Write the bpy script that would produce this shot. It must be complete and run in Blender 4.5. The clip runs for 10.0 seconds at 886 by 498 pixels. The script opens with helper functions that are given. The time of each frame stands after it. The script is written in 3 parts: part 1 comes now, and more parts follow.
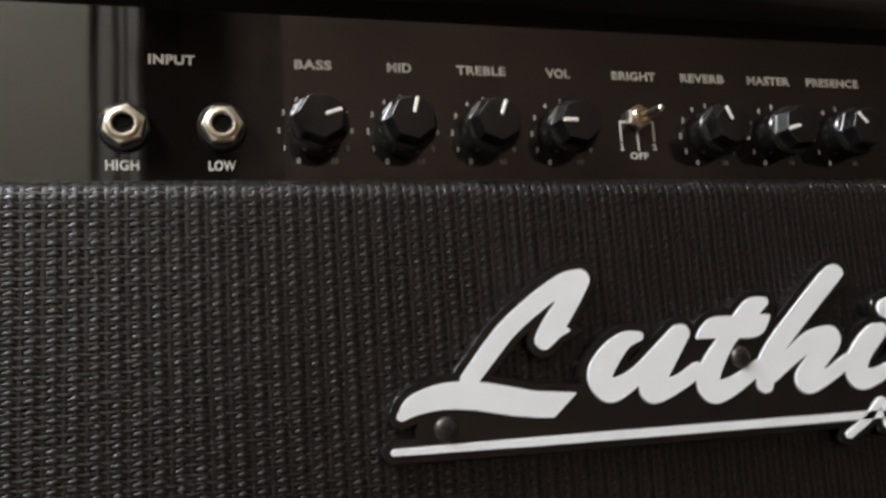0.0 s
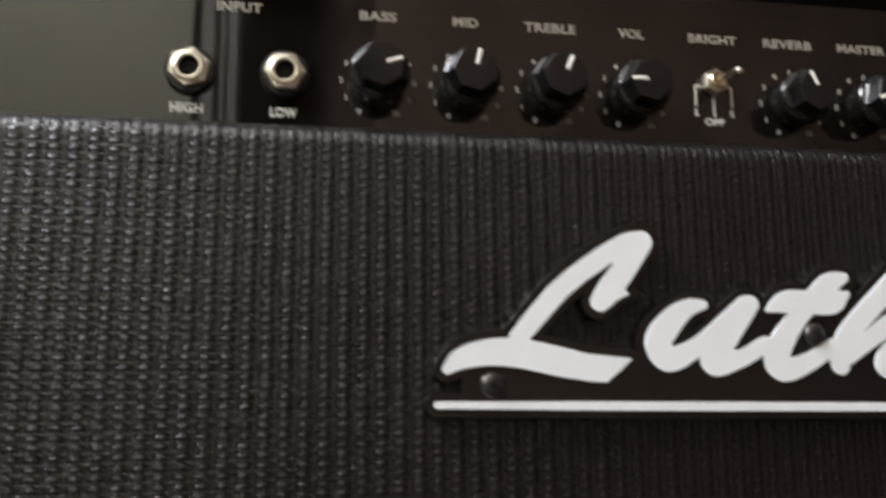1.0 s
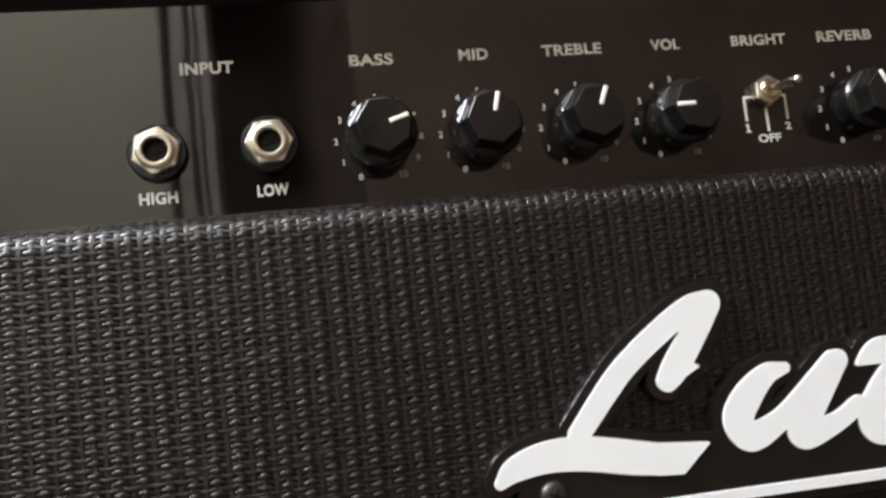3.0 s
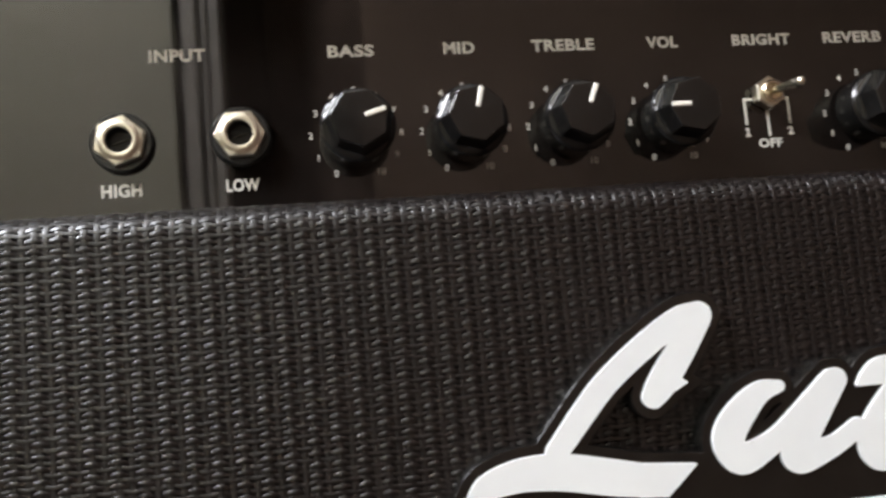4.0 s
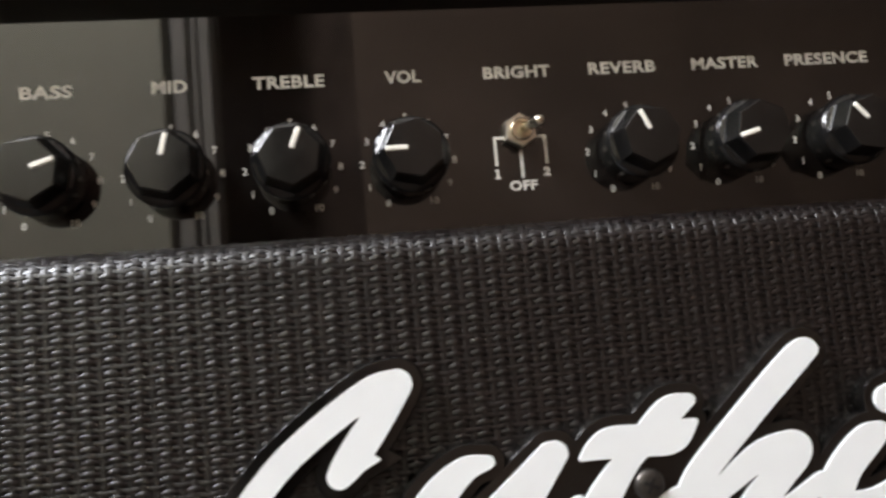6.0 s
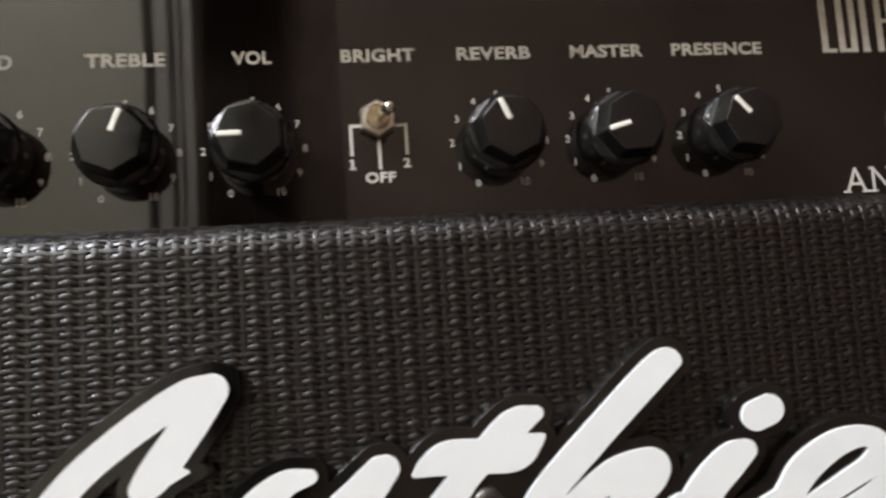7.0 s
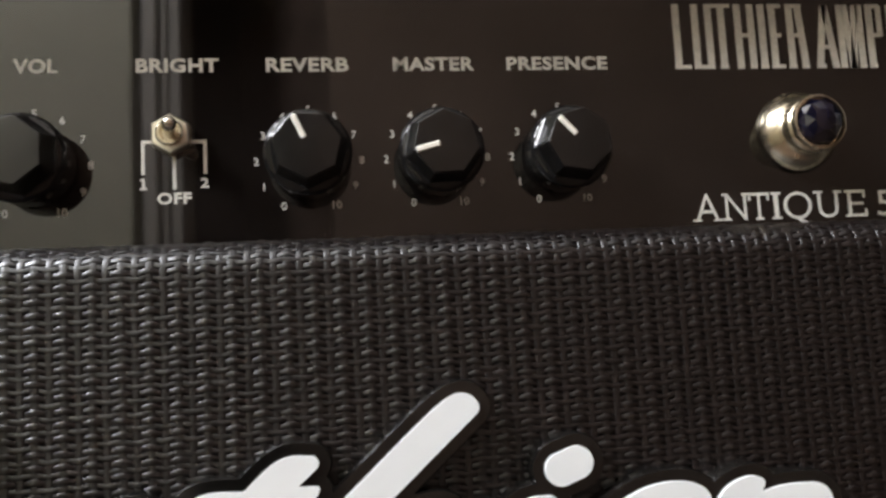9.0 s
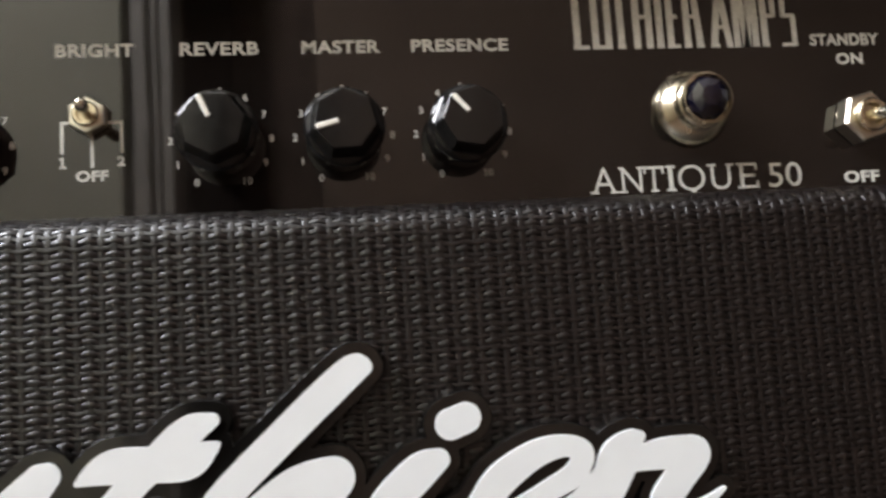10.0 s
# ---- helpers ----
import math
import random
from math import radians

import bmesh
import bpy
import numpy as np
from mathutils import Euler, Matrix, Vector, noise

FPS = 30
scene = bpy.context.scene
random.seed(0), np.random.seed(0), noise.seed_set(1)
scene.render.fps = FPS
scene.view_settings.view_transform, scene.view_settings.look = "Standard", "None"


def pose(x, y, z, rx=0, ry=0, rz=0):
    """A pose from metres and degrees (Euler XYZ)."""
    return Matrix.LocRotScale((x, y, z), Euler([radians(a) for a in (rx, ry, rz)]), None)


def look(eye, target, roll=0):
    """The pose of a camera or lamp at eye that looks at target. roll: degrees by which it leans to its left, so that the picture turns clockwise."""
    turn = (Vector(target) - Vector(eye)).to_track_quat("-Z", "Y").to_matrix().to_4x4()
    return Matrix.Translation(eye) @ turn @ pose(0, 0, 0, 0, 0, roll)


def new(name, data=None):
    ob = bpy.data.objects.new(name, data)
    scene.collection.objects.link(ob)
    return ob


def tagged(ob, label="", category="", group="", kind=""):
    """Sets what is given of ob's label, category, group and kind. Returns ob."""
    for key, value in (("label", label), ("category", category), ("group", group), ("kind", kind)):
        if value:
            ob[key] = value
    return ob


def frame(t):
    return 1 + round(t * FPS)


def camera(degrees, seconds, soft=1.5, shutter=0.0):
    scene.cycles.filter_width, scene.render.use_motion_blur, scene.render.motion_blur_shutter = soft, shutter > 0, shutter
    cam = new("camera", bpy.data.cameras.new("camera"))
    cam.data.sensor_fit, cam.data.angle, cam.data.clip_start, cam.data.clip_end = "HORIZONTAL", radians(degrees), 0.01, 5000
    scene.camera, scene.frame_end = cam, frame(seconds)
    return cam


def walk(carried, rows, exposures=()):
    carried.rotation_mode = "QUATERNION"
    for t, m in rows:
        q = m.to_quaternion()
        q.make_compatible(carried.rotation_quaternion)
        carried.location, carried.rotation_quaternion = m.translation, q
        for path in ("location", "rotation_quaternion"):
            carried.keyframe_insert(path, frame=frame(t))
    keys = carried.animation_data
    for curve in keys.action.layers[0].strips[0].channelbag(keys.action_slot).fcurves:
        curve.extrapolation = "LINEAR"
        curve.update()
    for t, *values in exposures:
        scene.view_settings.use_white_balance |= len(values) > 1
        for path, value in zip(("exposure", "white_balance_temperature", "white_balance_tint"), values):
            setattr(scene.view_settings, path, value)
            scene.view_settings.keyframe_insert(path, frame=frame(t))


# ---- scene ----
cam = camera(56.99, 10.0, soft=2.8, shutter=0.5)
PATH = [
    (0, (-0.02733, -0.22124, 0.12782), (0.24483, 0.72871, 0.28121), -4.011),
    (0.3, (-0.01250, -0.22548, 0.12349), (0.21704, 0.73041, 0.30674), -2.418),
    (0.5, (-0.00688, -0.22241, 0.11813), (0.20310, 0.73819, 0.30023), -1.210),
    (0.8, (-0.00698, -0.21449, 0.10423), (0.16896, 0.74693, 0.31571), -0.781),
    (1, (-0.01651, -0.21504, 0.11199), (0.15228, 0.75634, 0.27914), -0.427),
    (1.3, (-0.03514, -0.21069, 0.12496), (0.16021, 0.75658, 0.28691), -1.999),
    (1.5, (-0.04576, -0.20375, 0.12830), (0.14509, 0.76409, 0.29221), -2.887),
    (1.8, (-0.05420, -0.19010, 0.14139), (0.13028, 0.78105, 0.29249), -4.403),
    (2, (-0.05119, -0.18827, 0.14721), (0.10920, 0.78675, 0.30090), -5.563),
    (2.1, (-0.04964, -0.18852, 0.15058), (0.10122, 0.78964, 0.29356), -5.597),
    (2.5, (-0.03905, -0.18523, 0.15205), (0.1353, 0.79115, 0.27509), -6.313),
    (2.7, (-0.02373, -0.18586, 0.15332), (0.14903, 0.79402, 0.25331), -6.535),
    (3.8, (-0.01316, -0.17276, 0.15639), (0.15385, 0.80751, 0.26214), -5.069),
    (4, (-0.00811, -0.17360, 0.15479), (0.15301, 0.80748, 0.26207), -4.933),
    (4.5, (0.00891, -0.17830, 0.15661), (0.16757, 0.80335, 0.26239), -5.332),
    (5, (0.02304, -0.17740, 0.15747), (0.17948, 0.80368, 0.27149), -5.320),
    (5.2, (0.02906, -0.17592, 0.15736), (0.18537, 0.80451, 0.27707), -5.403),
    (5.5, (0.04359, -0.17598, 0.16228), (0.19620, 0.80550, 0.27809), -5.312),
    (6, (0.07208, -0.16821, 0.16396), (0.20671, 0.81670, 0.27272), -5.042),
    (6.2, (0.07785, -0.16578, 0.16827), (0.23564, 0.81824, 0.25081), -4.914),
    (7.3, (0.12035, -0.15625, 0.16154), (0.25291, 0.82879, 0.27173), -3.487),
    (7.5, (0.12652, -0.15558, 0.16310), (0.25673, 0.83012, 0.27005), -3.268),
    (8, (0.13715, -0.15383, 0.16384), (0.26338, 0.83203, 0.27405), -3.007),
    (8.5, (0.14693, -0.15151, 0.16638), (0.28099, 0.83362, 0.27380), -2.879),
    (9, (0.15636, -0.14873, 0.16794), (0.29086, 0.83632, 0.27558), -2.946),
    (9.3, (0.15934, -0.14967, 0.16259), (0.30049, 0.83297, 0.28303), -3.075),
    (9.5, (0.16224, -0.15404, 0.16305), (0.29800, 0.83111, 0.26812), -3.102),
    (9.8, (0.17023, -0.16072, 0.16175), (0.30870, 0.82449, 0.26277), -3.334),
    (10, (0.17694, -0.16148, 0.16003), (0.31140, 0.82419, 0.26187), -3.595),
]
walk(cam, [(t, look(eye, target, roll)) for t, eye, target, roll in PATH], [(0, -0.38), (1, -0.26), (2, -0.12), (2.5, 0.0), (4, 0.03), (6, 0.05), (8, -0.04), (10, -0.06)])

# ---- light ----
world = bpy.data.worlds.new("world")
scene.world = world
world.use_nodes = True
wn = world.node_tree.nodes
sky = wn.new("ShaderNodeTexSky")
sky.sky_type = "NISHITA"
sky.sun_disc = False
sky.sun_elevation, sky.sun_rotation = radians(35), radians(200)
wn["Background"].inputs["Strength"].default_value = 0.1
world.node_tree.links.new(sky.outputs[0], wn["Background"].inputs["Color"])

# daylight coming in through the window in the west wall
WIN_X, WIN_Y0, WIN_Y1, WIN_Z0, WIN_Z1 = -1.45, -1.1, -0.02, 1.2, 2.4
window_light = new("window_light", bpy.data.lights.new("window_light", "AREA"))
window_light.data.shape = "RECTANGLE"
window_light.data.size, window_light.data.size_y = WIN_Z1 - WIN_Z0 - 0.1, WIN_Y1 - WIN_Y0 - 0.1
window_light.data.energy = 187
window_light.data.color = (0.922, 0.930, 0.985)
window_light.matrix_world = look((WIN_X - 0.02, (WIN_Y0 + WIN_Y1) / 2, (WIN_Z0 + WIN_Z1) / 2), (0.0, (WIN_Y0 + WIN_Y1) / 2, (WIN_Z0 + WIN_Z1) / 2))

# ---- materials ----


def material(name, base, rough=0.5, metal=0.0, ior=1.5, vary=0.15, scale=40.0, bump=0.0, bump_scale=400.0, rough_vary=0.0, tint=None, detail=4.0, coat=0.0, sheen=None):
    m = bpy.data.materials.new(name)
    m.use_nodes = True
    nt = m.node_tree
    b = nt.nodes["Principled BSDF"]
    b.inputs["Metallic"].default_value = metal
    b.inputs["IOR"].default_value = ior
    b.inputs["Coat Weight"].default_value = coat
    if sheen:
        b.inputs["Specular Tint"].default_value = (*sheen, 1)
    co = nt.nodes.new("ShaderNodeTexCoord")
    n1 = nt.nodes.new("ShaderNodeTexNoise")
    n1.inputs["Scale"].default_value = scale
    n1.inputs["Detail"].default_value = detail
    nt.links.new(co.outputs["Object"], n1.inputs["Vector"])
    n2 = nt.nodes.new("ShaderNodeTexNoise")
    n2.inputs["Scale"].default_value = bump_scale
    n2.inputs["Detail"].default_value = 3.0
    nt.links.new(co.outputs["Object"], n2.inputs["Vector"])
    ramp = nt.nodes.new("ShaderNodeValToRGB")
    lo = [c * (1 - vary) for c in base]
    hi = [min(1.0, c * (1 + vary)) for c in (tint or base)]
    ramp.color_ramp.elements[0].position, ramp.color_ramp.elements[1].position = 0.3, 0.7
    ramp.color_ramp.elements[0].color, ramp.color_ramp.elements[1].color = (*lo, 1), (*hi, 1)
    nt.links.new(n1.outputs["Fac"], ramp.inputs["Fac"])
    nt.links.new(ramp.outputs["Color"], b.inputs["Base Color"])
    mp = nt.nodes.new("ShaderNodeMapRange")
    mp.inputs["To Min"].default_value = max(0.0, rough - rough_vary)
    mp.inputs["To Max"].default_value = min(1.0, rough + rough_vary)
    nt.links.new(n1.outputs["Fac"], mp.inputs["Value"])
    nt.links.new(mp.outputs["Result"], b.inputs["Roughness"])
    if bump:
        bp = nt.nodes.new("ShaderNodeBump")
        bp.inputs["Strength"].default_value = bump
        bp.inputs["Distance"].default_value = 0.3 / bump_scale
        nt.links.new(n2.outputs["Fac"], bp.inputs["Height"])
        nt.links.new(bp.outputs["Normal"], b.inputs["Normal"])
    return m


PANEL = material("glossy_black_panel", (0.0088, 0.0068, 0.0060), 0.04, ior=1.67, vary=0.3, scale=60, rough_vary=0.014, bump=0.003, bump_scale=14)
TOLEX = material("black_vinyl", (0.024, 0.022, 0.021), 0.45, vary=0.3, scale=90, bump=0.7, bump_scale=900, rough_vary=0.1)
CORD = material("woven_cord", (0.0034, 0.0024, 0.0022), 0.31, ior=1.69, vary=0.4, scale=420, bump=0.1, bump_scale=2600, rough_vary=0.06, tint=(0.0064, 0.0039, 0.0035), sheen=(0.92, 0.95, 0.98))
UPRIGHT = material("upright_cord", (0.0034, 0.0024, 0.0022), 0.33, ior=1.69, vary=0.4, scale=300, bump=0.1, bump_scale=2600, rough_vary=0.06, tint=(0.0064, 0.0039, 0.0035), sheen=(0.92, 0.95, 0.98))
CLOTH_BACK = material("black_backing_cloth", (0.022, 0.019, 0.018), 0.9, vary=0.3, scale=500)
KNOB = material("black_bakelite", (0.0068, 0.0064, 0.0062), 0.2, ior=1.52, vary=0.3, scale=200, rough_vary=0.06, bump=0.05, bump_scale=900)
WHITE = material("white_enamel", (0.865, 0.905, 0.93), 0.35, vary=0.02, scale=80, rough_vary=0.05)
INK = material("silver_white_ink", (0.68, 0.67, 0.62), 0.5, vary=0.12, scale=900)
TICK = material("ivory_line_paint", (0.85, 0.83, 0.75), 0.45, vary=0.05, scale=700)
PLATE = material("black_acrylic", (0.006, 0.0055, 0.005), 0.07, ior=1.67, vary=0.3, scale=120, rough_vary=0.05)
NICKEL = material("nickel", (0.72, 0.68, 0.58), 0.2, metal=1.0, vary=0.1, scale=300, rough_vary=0.07, bump=0.08, bump_scale=1500)
SATIN = material("satin_nickel", (0.74, 0.7, 0.6), 0.32, metal=1.0, vary=0.08, scale=300, rough_vary=0.08, bump=0.1, bump_scale=1500)
BRASS = material("warm_nickel", (0.80, 0.71, 0.54), 0.25, metal=1.0, vary=0.1, scale=300, rough_vary=0.08, bump=0.08, bump_scale=1500)
HOLE = material("dark_socket", (0.004, 0.004, 0.004), 0.6, vary=0.2)
BLACK_PLASTIC = material("black_plastic", (0.012, 0.012, 0.012), 0.3, vary=0.2, scale=300, rough_vary=0.05)
SCREW = material("blackened_steel", (0.075, 0.068, 0.062), 0.38, metal=0.8, vary=0.3, scale=600, rough_vary=0.1)
JEWEL = material("dark_blue_glass", (0.002, 0.002, 0.009), 0.1, ior=1.6, vary=0.3, scale=200, coat=0.4)
PIPING = material("cream_piping", (0.72, 0.64, 0.42), 0.45, vary=0.1, scale=120, bump=0.15, bump_scale=1200, rough_vary=0.08)
PLASTER = material("cream_plaster", (0.58, 0.555, 0.43), 0.9, vary=0.06, scale=3, bump=0.3, bump_scale=150)
DARK_WALL = material("brown_wall", (0.225, 0.16, 0.118), 0.8, vary=0.2, scale=3, bump=0.3, bump_scale=120)
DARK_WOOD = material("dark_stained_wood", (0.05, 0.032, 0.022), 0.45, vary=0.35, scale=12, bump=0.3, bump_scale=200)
# tone between dark hallway and brown wall, imitating a gradual fall of light
STEP_BROWN = material("mid_brown_step", (0.075, 0.051, 0.038), 0.5, vary=0.35, scale=12, bump=0.3, bump_scale=200)
TRIM = material("grey_painted_trim", (0.5, 0.46, 0.4), 0.5, vary=0.1, scale=10)
FLOORING = material("brown_floor", (0.08, 0.052, 0.036), 0.45, vary=0.3, scale=5, bump=0.2, bump_scale=90)
CEILING = material("white_ceiling", (0.75, 0.73, 0.69), 0.9, vary=0.05, scale=2)
RUBBER = material("rubber", (0.015, 0.015, 0.015), 0.7, vary=0.2)

# ---- mesh helpers ----


def mesh_object(name, bm, mat, parent=None, label="", smooth=None):
    me = bpy.data.meshes.new(name)
    bmesh.ops.recalc_face_normals(bm, faces=bm.faces[:])
    bm.to_mesh(me)
    bm.free()
    return from_mesh(name, me, mat, parent, label, smooth)


def from_mesh(name, me, mat, parent=None, label="", smooth=None):
    if mat and not me.materials:
        me.materials.append(mat)
    if smooth is not None:
        me.shade_smooth()
        me.set_sharp_from_angle(angle=radians(smooth))
    ob = new(name, me)
    ob.parent = parent
    if label:
        tagged(ob, label)
    return ob


def box(x0, x1, y0, y1, z0, z1, bevel=0.0, segments=2):
    bm = bmesh.new()
    bmesh.ops.create_cube(bm, size=1.0)
    bmesh.ops.transform(bm, verts=bm.verts[:], matrix=Matrix.LocRotScale(((x0 + x1) / 2, (y0 + y1) / 2, (z0 + z1) / 2), None, (x1 - x0, y1 - y0, z1 - z0)))
    if bevel:
        bmesh.ops.bevel(bm, geom=bm.edges[:], offset=bevel, segments=segments, affect="EDGES", profile=0.5)
    return bm


def lathe(levels, n=64, close_start=True, close_end=True):
    """A turned body along -y: levels of (height towards the viewer, radius or function of the angle)."""
    bm = bmesh.new()
    rings = []
    for hgt, r in levels:
        ring = []
        for k in range(n):
            a = 2 * math.pi * k / n
            rr = r(a) if callable(r) else r
            ring.append(bm.verts.new((rr * math.sin(a), -hgt, rr * math.cos(a))))
        rings.append(ring)
    for a, b in zip(rings, rings[1:]):
        for k in range(n):
            bm.faces.new((a[k], a[(k + 1) % n], b[(k + 1) % n], b[k]))
    if close_start:
        bm.faces.new(rings[0])
    if close_end:
        bm.faces.new(rings[-1])
    return bm


def hexagon(corner, turn=0.0):
    def radius(a):
        d = (a - turn + math.pi / 6) % (math.pi / 3) - math.pi / 6
        return corner * math.cos(math.pi / 6) / math.cos(math.pi / 6 - abs(d))
    return radius


def tube(points, radius, sides=8):
    """A round bar along points, with closed ends."""
    bm = bmesh.new()
    pts = [Vector(p) for p in points]
    radii = radius if isinstance(radius, (list, tuple)) else [radius] * len(pts)
    rings = []
    for i, p in enumerate(pts):
        d = (pts[min(i + 1, len(pts) - 1)] - pts[max(i - 1, 0)]).normalized()
        u = d.cross(Vector((0.31, 0.21, 0.93))).normalized()
        v = d.cross(u)
        rings.append([bm.verts.new(p + radii[i] * (math.cos(2 * math.pi * k / sides) * u + math.sin(2 * math.pi * k / sides) * v)) for k in range(sides)])
    for a, b in zip(rings, rings[1:]):
        for k in range(sides):
            bm.faces.new((a[k], a[(k + 1) % sides], b[(k + 1) % sides], b[k]))
    bm.faces.new(rings[0])
    bm.faces.new(rings[-1])
    return bm


def prism(outline, y0, y1, bevel=0.0):
    """A flat plate of an outline of (x, z), from y0 (front) to y1 (back)."""
    bm = bmesh.new()
    front = [bm.verts.new((x, y0, z)) for x, z in outline]
    back = [bm.verts.new((x, y1, z)) for x, z in outline]
    n = len(outline)
    bm.faces.new(front)
    bm.faces.new(back[::-1])
    for k in range(n):
        bm.faces.new((front[k], back[k], back[(k + 1) % n], front[(k + 1) % n]))
    return bm


def smooth_path(pts, steps=8):
    """Catmull-Rom through points of (x, z, width)."""
    p = [np.array(q, float) for q in pts]
    p = [2 * p[0] - p[1]] + p + [2 * p[-1] - p[-2]]
    out = []
    for i in range(1, len(p) - 2):
        for k in range(steps):
            t = k / steps
            out.append(0.5 * (2 * p[i] + (p[i + 1] - p[i - 1]) * t + (2 * p[i - 1] - 5 * p[i] + 4 * p[i + 1] - p[i + 2]) * t * t + (3 * p[i] - p[i - 1] - 3 * p[i + 1] + p[i + 2]) * t ** 3))
    out.append(p[-2])
    return out


def plate_mesh(name, strokes, tips, grow, y0, y1, cell=0.4, chamfer=0.0):
    """One flat plate that covers brush strokes of (x, z, width) and pointed tips, in millimetres, widened by grow, from y0 (front) to y1."""
    pts = np.concatenate([smooth_path(p, 10) for p in strokes])
    lo, hi = pts[:, :2].min(0) - 9 - grow, pts[:, :2].max(0) + 9 + grow
    gx, gz = np.arange(lo[0], hi[0], cell), np.arange(lo[1], hi[1], cell)
    mx, mz = np.meshgrid(gx, gz, indexing="ij")
    far = np.full(mx.shape, 9.0)
    for p in strokes:
        path = np.array(smooth_path(p, 10))
        a, b = path[:-1], path[1:]
        r = path[:, 2].max() / 2 + grow + 2
        i0, i1 = np.searchsorted(gx, (path[:, 0].min() - r, path[:, 0].max() + r))
        k0, k1 = np.searchsorted(gz, (path[:, 1].min() - r, path[:, 1].max() + r))
        sx, sz, best = mx[i0:i1, k0:k1], mz[i0:i1, k0:k1], far[i0:i1, k0:k1]
        for u, v in zip(a, b):
            d = v[:2] - u[:2]
            t = np.clip(((sx - u[0]) * d[0] + (sz - u[1]) * d[1]) / max(d @ d, 1e-9), 0, 1)
            best = np.minimum(best, np.hypot(sx - u[0] - t * d[0], sz - u[1] - t * d[1]) - (u[2] + t * (v[2] - u[2])) / 2 - grow)
        far[i0:i1, k0:k1] = best
    for poly in tips:
        q = np.array(poly, float)
        inside = np.full(mx.shape, -99.0)
        for u, v in zip(q, np.roll(q, -1, 0)):
            d = (v - u) / np.linalg.norm(v - u)
            inside = np.maximum(inside, (mx - u[0]) * d[1] - (mz - u[1]) * d[0])
        far = np.minimum(far, inside - grow)
    verts, faces, walls, index = [], [], [], {}

    def node(i, k):
        if (i, k) not in index:
            index[i, k] = len(verts)
            verts.append((gx[i] / 1000, y0, gz[k] / 1000))
        return index[i, k]

    def cross(a, b):
        a, b = min(a, b), max(a, b)
        if (a, b) not in index:
            f = far[a] / (far[a] - far[b])
            index[a, b] = len(verts)
            verts.append(((gx[a[0]] + f * (gx[b[0]] - gx[a[0]])) / 1000, y0, (gz[a[1]] + f * (gz[b[1]] - gz[a[1]])) / 1000))
        return index[a, b]

    neg = far < 0
    some = neg[:-1, :-1] | neg[1:, :-1] | neg[:-1, 1:] | neg[1:, 1:]
    for i, k in zip(*np.nonzero(some)):
        ring, marks = [(i, k), (i + 1, k), (i + 1, k + 1), (i, k + 1)], []
        poly = []
        for c, d in zip(ring, ring[1:] + ring[:1]):
            if neg[c]:
                poly.append((node(*c), 0))
            if neg[c] != neg[d]:
                poly.append((cross(c, d), 1 if neg[c] else 2))
        faces.append([p for p, _ in poly])
        for (p, m), (q, o) in zip(poly, poly[1:] + poly[:1]):
            if m == 1 and o == 2:
                walls.append((p, q))
    # the edge: a chamfer outwards, then straight back
    slope = np.gradient(far, cell)
    edge = {}
    for p, q in walls:
        for v in (p, q):
            if v not in edge:
                x, _, z = verts[v]
                i, k = int(round((x * 1000 - gx[0]) / cell)), int(round((z * 1000 - gz[0]) / cell))
                x, z = x + chamfer * slope[0][i, k] / 1000, z + chamfer * slope[1][i, k] / 1000
                edge[v] = len(verts)
                verts += [(x, y0 + 2.0 * chamfer / 1000, z), (x, y1, z)]
        a, b = edge[p], edge[q]
        faces += [[q, p, a, b], [b, a, a + 1, b + 1]]
    me = bpy.data.meshes.new(name)
    me.from_pydata(verts, [], faces)
    me.validate()
    return me


TEXT_CACHE = {}


def text_mesh(body, width, height, bold=0.0):
    """Lettering as a thin mesh, its lower left corner at the origin, facing -y."""
    key = (body, round(width or 0, 5), round(height, 5), bold)
    if key in TEXT_CACHE:
        return TEXT_CACHE[key]
    cu = bpy.data.curves.new("lettering", "FONT")
    cu.body = body
    cu.size = 1.0
    cu.offset = bold
    cu.resolution_u = 4
    cu.space_character = 1.0 + 2 * bold
    cu.extrude = 0.01
    ob = bpy.data.objects.new("lettering_source", cu)
    scene.collection.objects.link(ob)
    me = bpy.data.meshes.new_from_object(ob.evaluated_get(bpy.context.evaluated_depsgraph_get()))
    bpy.data.objects.remove(ob)
    co = np.array([v.co[:] for v in me.vertices])
    lo, hi = co.min(0), co.max(0)
    sz = height / (hi[1] - lo[1])
    sx = width / (hi[0] - lo[0]) if width else sz
    for v in me.vertices:
        x, y, z = v.co
        v.co = ((x - lo[0]) * sx, -(z + 0.01) * 0.006, (y - lo[1]) * sz)
    me.materials.clear()
    TEXT_CACHE[key] = me
    return me


# ---- the room ----
ROOM_W, ROOM_E, ROOM_S, ROOM_N, ROOM_TOP = -1.45, 2.2, -1.86, 0.75, 2.5
FLOOR_Z = -0.62  # the amplifier stands on a plain stand over the floor
tagged(mesh_object("floor", box(ROOM_W - 0.1, ROOM_E + 0.1, ROOM_S - 1.4, ROOM_N + 0.1, FLOOR_Z - 0.1, FLOOR_Z), FLOORING), "brown wooden floor of the room", "floor", kind="structure")
tagged(mesh_object("ceiling", box(ROOM_W - 0.1, ROOM_E + 0.1, ROOM_S - 1.4, ROOM_N + 0.1, ROOM_TOP, ROOM_TOP + 0.1), CEILING), "plain white ceiling of the room", "ceiling", kind="structure")
